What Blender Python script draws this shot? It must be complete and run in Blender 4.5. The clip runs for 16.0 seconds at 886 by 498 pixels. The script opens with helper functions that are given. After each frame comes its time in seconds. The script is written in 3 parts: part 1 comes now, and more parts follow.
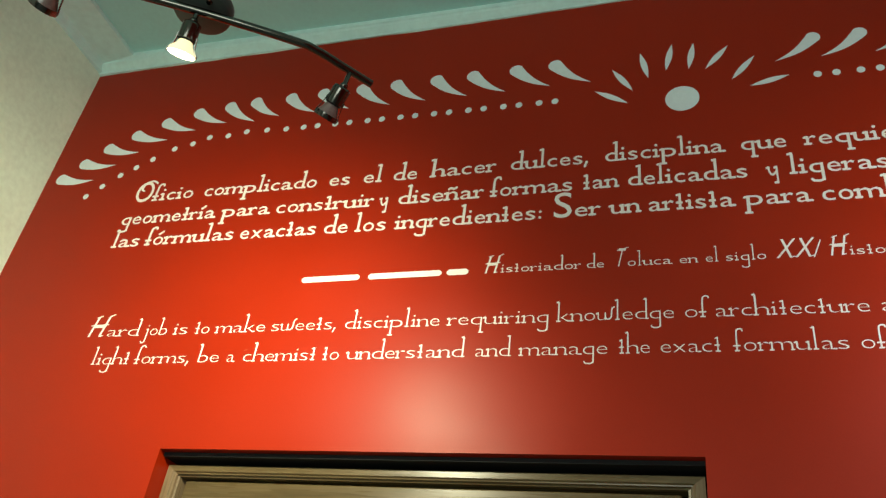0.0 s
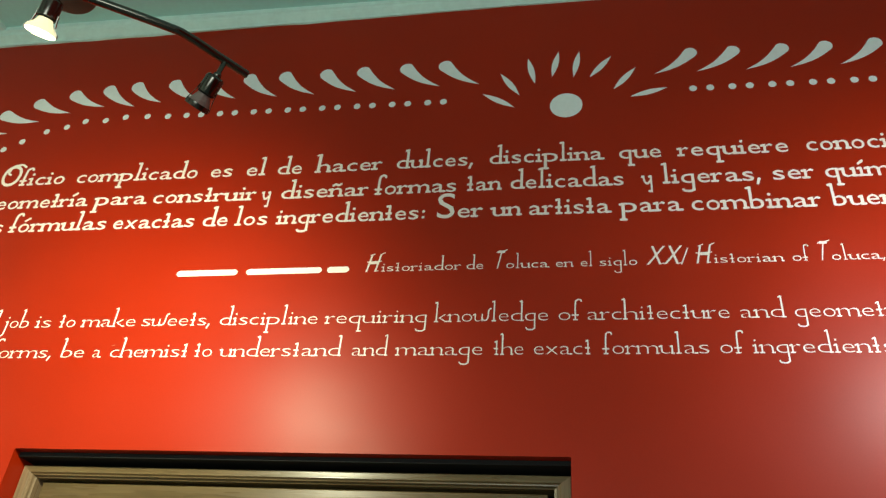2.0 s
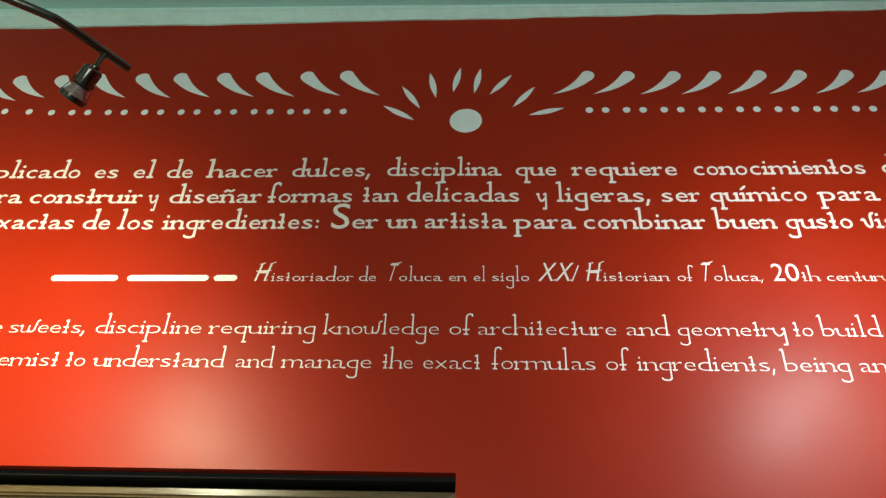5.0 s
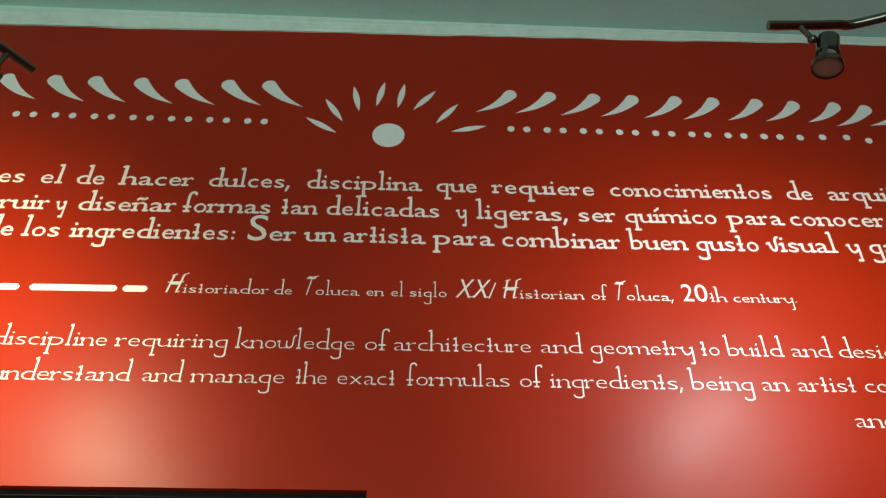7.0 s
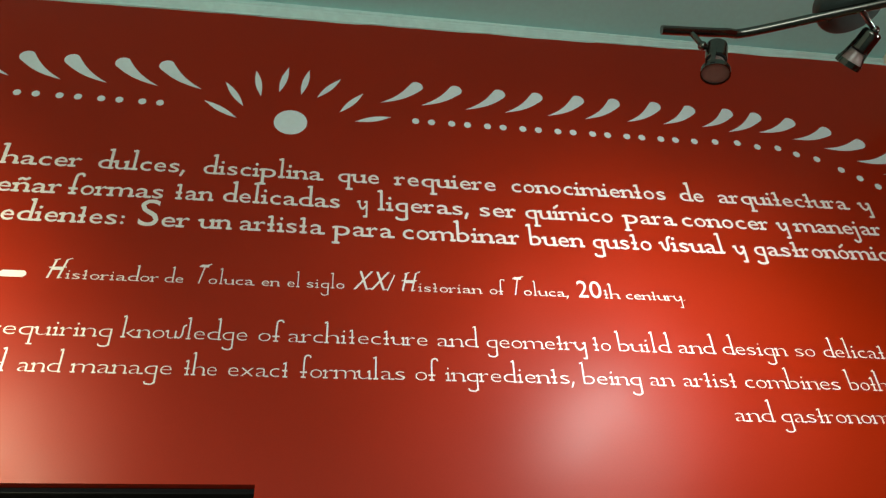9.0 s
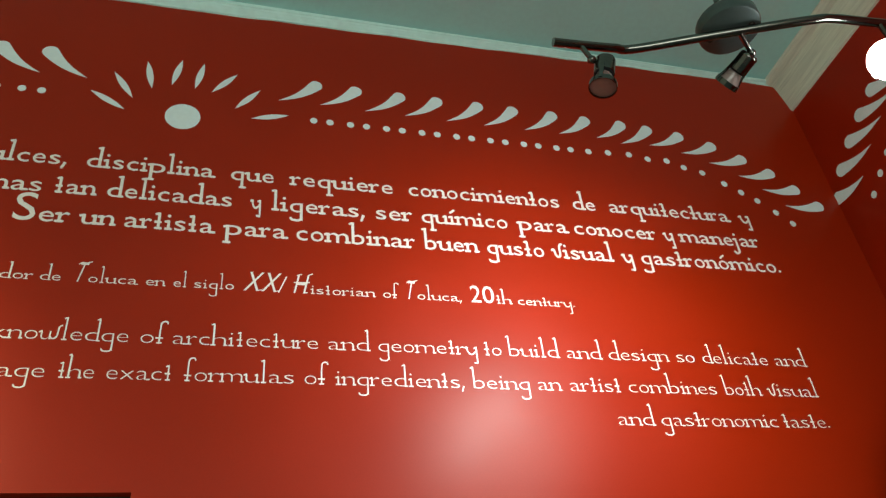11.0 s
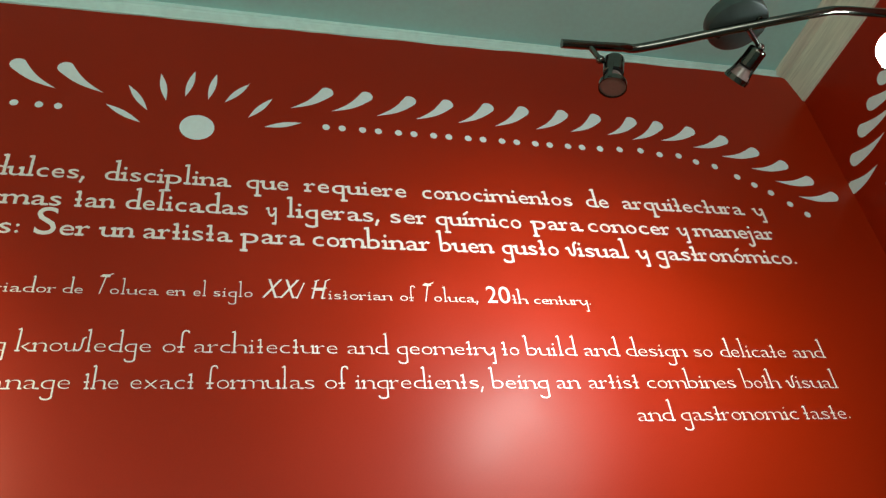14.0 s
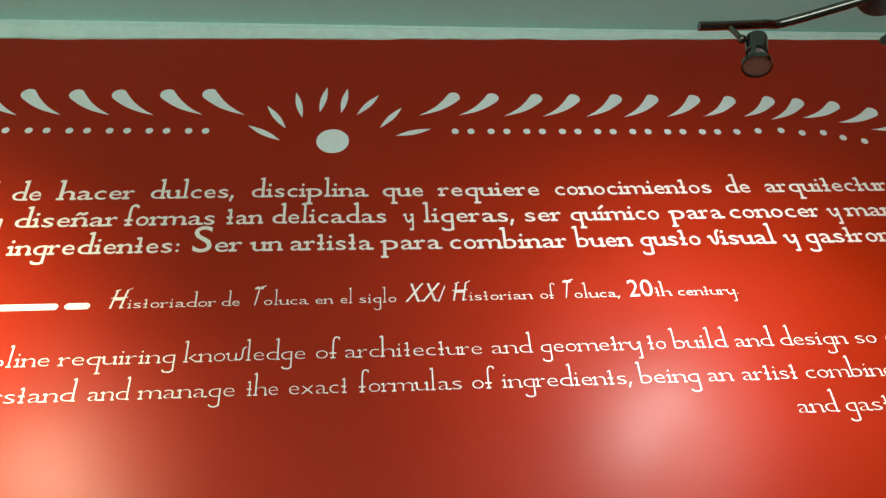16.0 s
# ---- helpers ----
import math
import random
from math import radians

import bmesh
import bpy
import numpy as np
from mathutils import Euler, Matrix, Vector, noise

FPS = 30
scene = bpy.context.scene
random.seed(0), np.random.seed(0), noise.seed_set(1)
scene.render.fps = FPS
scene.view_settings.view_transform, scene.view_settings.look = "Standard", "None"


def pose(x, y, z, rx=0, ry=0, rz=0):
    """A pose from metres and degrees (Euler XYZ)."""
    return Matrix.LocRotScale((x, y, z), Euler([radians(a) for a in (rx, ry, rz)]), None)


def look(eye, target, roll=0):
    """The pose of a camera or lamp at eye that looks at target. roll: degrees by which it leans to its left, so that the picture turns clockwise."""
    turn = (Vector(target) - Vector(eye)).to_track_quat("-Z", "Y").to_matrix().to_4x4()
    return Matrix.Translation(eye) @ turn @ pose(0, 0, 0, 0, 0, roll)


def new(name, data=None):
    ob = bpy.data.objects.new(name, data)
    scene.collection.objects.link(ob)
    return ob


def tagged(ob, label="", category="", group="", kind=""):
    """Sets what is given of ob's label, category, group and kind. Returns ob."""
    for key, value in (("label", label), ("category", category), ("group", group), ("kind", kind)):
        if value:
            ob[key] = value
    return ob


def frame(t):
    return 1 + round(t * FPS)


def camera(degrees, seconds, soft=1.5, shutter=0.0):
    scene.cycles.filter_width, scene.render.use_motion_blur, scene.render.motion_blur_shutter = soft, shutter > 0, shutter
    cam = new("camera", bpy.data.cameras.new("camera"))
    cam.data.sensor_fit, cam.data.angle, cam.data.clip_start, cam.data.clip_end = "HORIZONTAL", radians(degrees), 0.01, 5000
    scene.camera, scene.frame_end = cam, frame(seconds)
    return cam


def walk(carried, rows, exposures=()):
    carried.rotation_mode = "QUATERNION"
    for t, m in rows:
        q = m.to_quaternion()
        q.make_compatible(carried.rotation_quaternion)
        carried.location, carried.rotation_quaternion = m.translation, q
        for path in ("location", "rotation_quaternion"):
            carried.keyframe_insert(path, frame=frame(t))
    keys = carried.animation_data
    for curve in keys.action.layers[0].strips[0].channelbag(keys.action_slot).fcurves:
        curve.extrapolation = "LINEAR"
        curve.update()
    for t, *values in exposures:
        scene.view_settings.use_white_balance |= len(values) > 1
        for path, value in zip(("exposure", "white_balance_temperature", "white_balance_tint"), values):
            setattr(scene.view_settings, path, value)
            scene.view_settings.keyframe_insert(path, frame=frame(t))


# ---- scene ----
cam = camera(57.4, 16.0, soft=1.3)
EXPOSURES = [(0.0, -0.15), (4.0, -0.09), (7.0, -0.05), (10.0, 0.08), (12.5, 0.2), (14.5, 0.22), (16.0, 0.26)]
PATH = [
    (0, (0.001, -1.685, 1.657), (-0.586, -0.13, 2.769), 8.3),
    (0.5, (0.017, -1.684, 1.662), (-0.523, -0.112, 2.775), 7.5),
    (1, (0.03, -1.678, 1.668), (-0.454, -0.09, 2.784), 6.7),
    (1.5, (0.049, -1.671, 1.671), (-0.368, -0.069, 2.795), 6.0),
    (2, (0.055, -1.667, 1.674), (-0.303, -0.055, 2.802), 5.4),
    (2.5, (0.058, -1.665, 1.677), (-0.25, -0.046, 2.809), 4.9),
    (3, (0.067, -1.655, 1.673), (-0.215, -0.037, 2.815), 4.6),
    (3.5, (0.075, -1.648, 1.676), (-0.174, -0.03, 2.824), 4.0),
    (4, (0.079, -1.636, 1.676), (-0.135, -0.02, 2.835), 3.6),
    (6.5, (0.116, -1.629, 1.684), (0.104, -0.032, 2.888), 1.0),
    (7, (0.121, -1.628, 1.685), (0.155, -0.036, 2.895), 0.3),
    (7.5, (0.132, -1.627, 1.69), (0.217, -0.035, 2.897), -0.5),
    (8, (0.139, -1.626, 1.689), (0.273, -0.035, 2.894), -1.2),
    (8.5, (0.15, -1.623, 1.692), (0.339, -0.031, 2.889), -2.0),
    (9, (0.152, -1.619, 1.692), (0.403, -0.033, 2.883), -2.9),
    (9.5, (0.163, -1.616, 1.694), (0.483, -0.039, 2.881), -3.8),
    (10, (0.171, -1.617, 1.697), (0.553, -0.052, 2.883), -4.8),
    (12.3, (0.191, -1.632, 1.699), (0.726, -0.1, 2.868), -7.4),
    (12.5, (0.192, -1.633, 1.699), (0.728, -0.1, 2.867), -7.4),
    (13, (0.189, -1.634, 1.698), (0.715, -0.099, 2.867), -7.6),
    (13.5, (0.18, -1.636, 1.698), (0.674, -0.092, 2.871), -7.6),
    (14, (0.175, -1.638, 1.696), (0.619, -0.085, 2.876), -7.4),
    (14.5, (0.166, -1.64, 1.696), (0.541, -0.074, 2.883), -7.0),
    (15, (0.158, -1.641, 1.696), (0.465, -0.065, 2.89), -6.4),
    (15.5, (0.144, -1.641, 1.694), (0.372, -0.057, 2.894), -5.4),
    (16, (0.134, -1.639, 1.693), (0.283, -0.05, 2.897), -4.3),
]
walk(cam, [(t, look(eye, target, roll)) for t, eye, target, roll in PATH], exposures=EXPOSURES)

# world: the dim, cool surroundings outside the room
world = bpy.data.worlds.new("world")
scene.world = world
world.use_nodes = True
world.node_tree.nodes["Background"].inputs[0].default_value = (0.55, 0.75, 0.72, 1)
world.node_tree.nodes["Background"].inputs[1].default_value = 0.2

WEST, EAST, NORTH, SOUTH, CEIL = -2.134, 2.018, 0.0, -4.4, 3.803


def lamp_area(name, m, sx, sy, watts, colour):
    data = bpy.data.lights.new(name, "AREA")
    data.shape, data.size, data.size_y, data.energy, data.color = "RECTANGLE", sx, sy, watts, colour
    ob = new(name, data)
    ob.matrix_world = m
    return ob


def lamp_spot(name, eye, target, watts, degrees, colour, blend=0.8, radius=0.022):
    data = bpy.data.lights.new(name, "SPOT")
    data.energy, data.color, data.spot_size, data.spot_blend, data.shadow_soft_size = watts, colour, radians(degrees), blend, radius
    ob = new(name, data)
    ob.matrix_world = look(eye, target)
    return ob


# added cool fill light, set in an invented window behind the camera
lamp_area("unseen_fill_light", look((0.1, SOUTH + 0.03, 1.75), (0.1, 0, 2.3)), 1.8, 1.5, 53, (0.88, 1.0, 0.90))


# ---------------------------------------------------------------- materials
def material(name, colour, rough=0.5, metal=0.0, spread=0.12, grain=30.0, patch=2.5, bump=0.15, depth=0.002, rough_spread=0.08,
             stretch=(1, 1, 1), specular=0.5, coat=0.0):
    """A painted, plastered, wooden or metal surface with variation at two sizes."""
    mat = bpy.data.materials.new(name)
    mat.use_nodes = True
    nodes, links = mat.node_tree.nodes, mat.node_tree.links
    shader = nodes["Principled BSDF"]
    place = nodes.new("ShaderNodeTexCoord")
    mapping = nodes.new("ShaderNodeMapping")
    mapping.inputs["Scale"].default_value = stretch
    links.new(place.outputs["Object"], mapping.inputs["Vector"])
    fine, broad = nodes.new("ShaderNodeTexNoise"), nodes.new("ShaderNodeTexNoise")
    for tex, scale, detail in ((fine, grain, 5), (broad, patch, 3)):
        tex.inputs["Scale"].default_value, tex.inputs["Detail"].default_value = scale, detail
        links.new(mapping.outputs["Vector"], tex.inputs["Vector"])
    both = nodes.new("ShaderNodeMath")
    both.operation = "ADD"
    links.new(fine.outputs["Fac"], both.inputs[0])
    links.new(broad.outputs["Fac"], both.inputs[1])
    ramp = nodes.new("ShaderNodeMapRange")
    ramp.inputs["From Min"].default_value, ramp.inputs["From Max"].default_value = 0.7, 1.3
    ramp.inputs["To Min"].default_value, ramp.inputs["To Max"].default_value = 1 - spread, 1 + spread
    links.new(both.outputs[0], ramp.inputs["Value"])
    scaled = nodes.new("ShaderNodeVectorMath")
    scaled.operation = "SCALE"
    scaled.inputs[0].default_value = colour
    links.new(ramp.outputs["Result"], scaled.inputs["Scale"])
    links.new(scaled.outputs["Vector"], shader.inputs["Base Color"])
    gloss = nodes.new("ShaderNodeMapRange")
    gloss.inputs["From Min"].default_value, gloss.inputs["From Max"].default_value = 0.3, 0.7
    gloss.inputs["To Min"].default_value, gloss.inputs["To Max"].default_value = max(rough - rough_spread, 0.02), rough + rough_spread
    links.new(broad.outputs["Fac"], gloss.inputs["Value"])
    links.new(gloss.outputs["Result"], shader.inputs["Roughness"])
    shader.inputs["Metallic"].default_value = metal
    shader.inputs["Specular IOR Level"].default_value = specular
    shader.inputs["Coat Weight"].default_value = coat
    if bump:
        relief = nodes.new("ShaderNodeBump")
        relief.inputs["Strength"].default_value, relief.inputs["Distance"].default_value = bump, depth
        links.new(fine.outputs["Fac"], relief.inputs["Height"])
        links.new(relief.outputs["Normal"], shader.inputs["Normal"])
    return mat


def glowing(name, colour, strength):
    mat = bpy.data.materials.new(name)
    mat.use_nodes = True
    shader = mat.node_tree.nodes["Principled BSDF"]
    shader.inputs["Base Color"].default_value = (*colour, 1)
    shader.inputs["Emission Color"].default_value = (*colour, 1)
    shader.inputs["Emission Strength"].default_value = strength
    return mat


RED = material("red_wall_paint", (0.345, 0.0162, 0.0005), 0.42, specular=0.235, spread=0.06, grain=260, patch=3, bump=0.09, depth=0.001, rough_spread=0.05)
RED_SIDE = material("red_side_wall_paint", (0.34, 0.014, 0.0006), 0.40, specular=0.17, spread=0.07, grain=240, patch=3, bump=0.06, depth=0.001, rough_spread=0.04)
CREAM = material("cream_plaster", (0.82, 0.95, 0.82), 0.7, spread=0.08, grain=45, patch=4, bump=0.25, depth=0.003)
WHITE = material("white_ceiling_paint", (0.44, 0.78, 0.76), 0.75, spread=0.04, grain=60, patch=3, bump=0.1, depth=0.002)
MOULD = material("white_plaster_moulding", (0.65, 0.90, 0.87), 0.6, spread=0.07, grain=40, patch=8, bump=0.2, depth=0.002)
BEAM = material("limed_wood_moulding", (0.68, 0.69, 0.58), 0.5, spread=0.15, grain=26, patch=9, bump=0.25, depth=0.002, stretch=(9, 0.5, 9))
LETTER = material("white_cut_vinyl", (0.94, 0.87, 0.81), 0.45, spread=0.03, grain=80, patch=6, bump=0.02, depth=0.0004)
VINYL = material("pale_grey_vinyl", (0.81, 0.88, 0.90), 0.55, spread=0.04, grain=80, patch=6, bump=0.03, depth=0.0005)
CHROME = material("brushed_nickel", (0.12, 0.112, 0.10), 0.16, metal=1.0, spread=0.08, grain=120, patch=14, bump=0.03, depth=0.0004, rough_spread=0.05)
SATIN = material("satin_dark_nickel", (0.050, 0.068, 0.064), 0.45, metal=0.1, specular=0.3, spread=0.12, grain=90, patch=12, bump=0.03, depth=0.0004, rough_spread=0.06)
BULB = material("frosted_pink_bulb_glass", (0.22, 0.155, 0.14), 0.25, spread=0.08, grain=150, patch=30, bump=0.2, depth=0.001)
BLACK = material("black_plastic_and_gap_shade", (0.012, 0.012, 0.013), 0.7, spread=0.1, specular=0.15)
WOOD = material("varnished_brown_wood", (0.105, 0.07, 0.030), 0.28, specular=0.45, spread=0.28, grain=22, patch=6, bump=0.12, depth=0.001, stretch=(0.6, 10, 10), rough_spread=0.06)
# upright grain, paler: the light on the left jamb is in this colour
WOOD_UP_LIT = material("varnished_brown_wood_upright_lit", (0.19, 0.13, 0.075), 0.26, spread=0.28, grain=22, patch=6, bump=0.12, depth=0.001, stretch=(10, 10, 0.6), rough_spread=0.06)
FLOOR = material("grey_floor", (0.17, 0.24, 0.23), 0.4, spread=0.2, grain=18, patch=3, bump=0.2)
STONE = material("grey_green_plaster", (0.17, 0.27, 0.215), 0.7, spread=0.25, grain=35, patch=9, bump=0.4, depth=0.003)
GOLD = material("worn_gold_leaf", (0.62, 0.44, 0.12), 0.35, metal=0.9, spread=0.3, grain=70, patch=20, bump=0.4, depth=0.002)
OCHRE = material("ochre_paint", (0.42, 0.24, 0.10), 0.55, spread=0.25, grain=40, patch=14, bump=0.2)
GLASS = bpy.data.materials.new("window_glass")
GLASS.use_nodes = True
GLASS.node_tree.nodes["Principled BSDF"].inputs["Transmission Weight"].default_value = 1
GLASS.node_tree.nodes["Principled BSDF"].inputs["Roughness"].default_value = 0.02
WARM_GLOW = glowing("lit_bulb_warm", (1.0, 0.95, 0.66), 14)
WARM_GLASS = glowing("lit_bulb_glass", (0.95, 0.86, 0.50), 1.1)
COOL_GLOW = glowing("lit_bulb_cool", (0.86, 1.0, 0.97), 60)


# ---------------------------------------------------------------- mesh tools
def part(name, bm, mat, parent=None, label="", smooth=False):
    """Links a bmesh as one mesh object, under a thing or a part."""
    mesh = bpy.data.meshes.new(name)
    bmesh.ops.recalc_face_normals(bm, faces=bm.faces)
    bm.to_mesh(mesh)
    bm.free()
    mesh.materials.append(mat)
    if smooth:
        for p in mesh.polygons:
            p.use_smooth = True
        mesh.set_sharp_from_angle(angle=radians(38))
    ob = new(name, mesh)
    if parent is not None:
        ob.parent = parent
        if parent.parent is None:
            ob.matrix_parent_inverse = parent.matrix_basis.inverted()
    if label:
        tagged(ob, label)
    return ob


def empty(name, x=0, y=0, z=0):
    ob = new(name)
    ob.location = (x, y, z)
    ob.empty_display_size = 0.05
    return ob


def box(bm, x0, x1, y0, y1, z0, z1, bevel=0.0):
    made = bmesh.ops.create_cube(bm, size=1)["verts"]
    for v in made:
        v.co = Vector(((x0, x1)[v.co.x > 0], (y0, y1)[v.co.y > 0], (z0, z1)[v.co.z > 0]))
    if bevel:
        edges = list({e for v in made for e in v.link_edges})
        bmesh.ops.bevel(bm, geom=edges, offset=bevel, segments=2, affect="EDGES", profile=0.5)
    return bm


def one_box(*args, bevel=0.0):
    return box(bmesh.new(), *args, bevel=bevel)


def rod(bm, a, b, r0, r1=None, sides=20, caps=True):
    """A round bar from a to b."""
    a, b = Vector(a), Vector(b)
    m = Matrix.Translation((a + b) / 2) @ (b - a).to_track_quat("Z", "Y").to_matrix().to_4x4()
    bmesh.ops.create_cone(bm, cap_ends=caps, segments=sides, radius1=r0, radius2=r0 if r1 is None else r1, depth=(b - a).length, matrix=m)
    return bm


def lathe(profile, m, sides=28):
    """A turned solid: rows of radius and height, about the local z axis, laid by m."""
    bm = bmesh.new()
    rings = []
    for r, h in profile:
        if r < 1e-6:
            rings.append([bm.verts.new(m @ Vector((0, 0, h)))])
        else:
            rings.append([bm.verts.new(m @ Vector((r * math.cos(2 * math.pi * k / sides), r * math.sin(2 * math.pi * k / sides), h))) for k in range(sides)])
    for lower, upper in zip(rings, rings[1:]):
        for k in range(sides):
            quad = [lower[k % len(lower)], lower[(k + 1) % len(lower)], upper[(k + 1) % len(upper)], upper[k % len(upper)]]
            quad = list(dict.fromkeys(quad))
            if len(quad) > 2:
                bm.faces.new(quad)
    return bm


def tube(points, r, sides=14, steps=6):
    """A round bar bent smoothly through the points."""
    pts = [Vector(p) for p in points]
    fine = []
    for k in range(len(pts) - 1):
        p0, p1, p2, p3 = pts[max(k - 1, 0)], pts[k], pts[k + 1], pts[min(k + 2, len(pts) - 1)]
        for s in range(steps):
            t = s / steps
            fine.append(0.5 * (2 * p1 + (p2 - p0) * t + (2 * p0 - 5 * p1 + 4 * p2 - p3) * t * t + (3 * p1 - p0 - 3 * p2 + p3) * t ** 3))
    fine.append(pts[-1])
    bm, rings = bmesh.new(), []
    for k, p in enumerate(fine):
        way = (fine[min(k + 1, len(fine) - 1)] - fine[max(k - 1, 0)]).normalized()
        side = way.cross(Vector((0, 0, 1))).normalized()
        up = side.cross(way)
        rings.append([bm.verts.new(p + r * (math.cos(a) * side + math.sin(a) * up)) for a in (2 * math.pi * n / sides for n in range(sides))])
    for one, two in zip(rings, rings[1:]):
        for n in range(sides):
            bm.faces.new((one[n], one[(n + 1) % sides], two[(n + 1) % sides], two[n]))
    bm.faces.new(rings[0])
    bm.faces.new(rings[-1])
    return bm


def prism(profile, axis, a, b, steps=1, wobble=0.0, taper=(1.0, 1.0)):
    """A moulding: a closed profile swept along x (profile of y, z) or y (profile of x, z) from a to b."""
    bm, rings = bmesh.new(), []
    for k in range(steps + 1):
        s = a + (b - a) * k / steps
        wide = taper[1] + (taper[0] - taper[1]) * (1 - k / steps) ** 2
        ring = []
        for n, (u, z) in enumerate(profile):
            dz = wobble * noise.noise(Vector((s * 9, 3.1 * n, 0.5))) if n == 0 else 0.0
            ring.append(bm.verts.new((s, u * wide, z + dz) if axis == "x" else (u, s, z + dz)))
        rings.append(ring)
    count = len(profile)
    for one, two in zip(rings, rings[1:]):
        for n in range(count):
            bm.faces.new((one[n], one[(n + 1) % count], two[(n + 1) % count], two[n]))
    bm.faces.new(rings[0])
    bm.faces.new(rings[-1])
    return bm


def flat_shape(outline, place, thick=0.0012):
    """A thin cut-out: an outline of (u, v), laid by place(u, v, lift)."""
    bm = bmesh.new()
    low = [bm.verts.new(place(u, v, 0.0004)) for u, v in outline]
    top = [bm.verts.new(place(u, v, thick)) for u, v in outline]
    bm.faces.new(top)
    for k in range(len(outline)):
        n = (k + 1) % len(outline)
        bm.faces.new((low[k], low[n], top[n], top[k]))
    return bm


# ---------------------------------------------------------------- the room
DOOR_L, DOOR_R, DOOR_T = -1.316, 0.002, 2.296

wall_north = empty("wall_north")
tagged(wall_north, "glossy red painted wall with pale lettering over a doorway", "wall", kind="structure")
bm = bmesh.new()
box(bm, WEST, DOOR_L, 0, 0.3, 0, DOOR_T)
box(bm, DOOR_R, EAST, 0, 0.3, 0, DOOR_T)
box(bm, WEST, EAST, 0, 0.3, DOOR_T, 4.0)
bmesh.ops.remove_doubles(bm, verts=bm.verts, dist=1e-5)
part("wall_face", bm, RED, wall_north)
CHIP = material("bare_plaster_chip", (0.42, 0.16, 0.10), 0.8, spread=0.2, grain=200, patch=40, bump=0.2)
for x, z, length, turn in ((-1.149, 2.5713, 0.011, 0.2),):
    bm = bmesh.new()
    c, d = math.cos(turn), math.sin(turn)
    for u, h in ((-0.5, 0.0005), (0.1, 0.0011), (0.5, 0.0004)):
        for side in (-1, 1):
            bm.verts.new((x + length * u * c - side * h * d, -0.0004, z + length * u * d + side * h * c))
    bm.verts.ensure_lookup_table()
    for k in (0, 2):
        bm.faces.new([bm.verts[n] for n in (k, k + 1, k + 3, k + 2)])
    part("paint_chip", bm, CHIP, wall_north, "small pale scratch in the paint")
tagged(part("wall_west", one_box(WEST - 0.25, WEST, SOUTH, 0.3, 0, 4.0), CREAM), "cream plastered side wall", "wall", kind="structure")
tagged(part("wall_east", one_box(EAST, EAST + 0.25, SOUTH, 0.3, 0, 4.0), RED_SIDE), "red painted side wall with pale garland", "wall", kind="structure")
bm = bmesh.new()
box(bm, WEST, -0.9, SOUTH - 0.25, SOUTH, 0, 4.0)
box(bm, 1.1, EAST, SOUTH - 0.25, SOUTH, 0, 4.0)
box(bm, -0.9, 1.1, SOUTH - 0.25, SOUTH, 0, 0.9)
box(bm, -0.9, 1.1, SOUTH - 0.25, SOUTH, 2.6, 4.0)
tagged(part("wall_south", bm, CREAM), "unseen cream plastered wall with an added window opening", "wall", kind="structure")
tagged(part("floor", one_box(WEST - 0.25, EAST + 0.25, SOUTH - 0.25, 0.5, -0.1, 0), FLOOR), "plain grey floor", "floor", kind="structure")
SAG = -0.0125  # the old ceiling falls a little towards the east
bm = one_box(WEST, EAST, SOUTH, 0, CEIL + 0.010, CEIL + 0.15)
for v in bm.verts:
    v.co.z += SAG * v.co.x
tagged(part("ceiling", bm, WHITE), "plain white painted ceiling", "ceiling", kind="structure")

# mouldings under the ceiling
crown = [(-0.0, 3.769), (-0.008, 3.7695), (-0.010, 3.776), (-0.028, 3.790), (-0.030, 3.796), (-0.036, 3.799), (-0.036, CEIL + 0.009), (0.0, CEIL + 0.009)]
bm = prism(crown, "x", WEST + 0.002, EAST - 0.002, 90, 0.004, (1.15, 0.5))
for v in bm.verts:
    v.co.z += SAG * v.co.x * max(0.0, (v.co.z - 3.772) / (CEIL - 3.772))
    v.co.z += 0.007 * max(0.0, -1.0 - v.co.x) if v.co.z < 3.785 else 0.0
tagged(part("trim_north", bm, MOULD), "thin white plaster cornice along the red wall", "cornice", kind="structure")
band = [(WEST, 3.784), (WEST + 0.012, 3.785), (WEST + 0.022, 3.806), (WEST + 0.030, 3.812), (WEST + 0.158, 3.822), (WEST + 0.160, CEIL + 0.033), (WEST, CEIL + 0.036)]
tagged(part("trim_west", prism(band, "y", SOUTH, -0.004, 40, 0.003), MOULD), "broad white plaster band along the cream wall", "cornice", kind="structure")
beam = [(EAST, 3.648), (EAST - 0.008, 3.650), (EAST - 0.012, 3.668), (EAST - 0.030, 3.745), (EAST - 0.036, 3.762), (EAST - 0.066, 3.772), (EAST - 0.072, 3.778), (EAST - 0.072, CEIL - 0.016), (EAST, CEIL - 0.016)]
tagged(part("trim_east", prism(beam, "y", SOUTH, -0.001, 40, 0.0), BEAM), "broad pale wooden cornice on the side wall", "cornice", kind="structure")

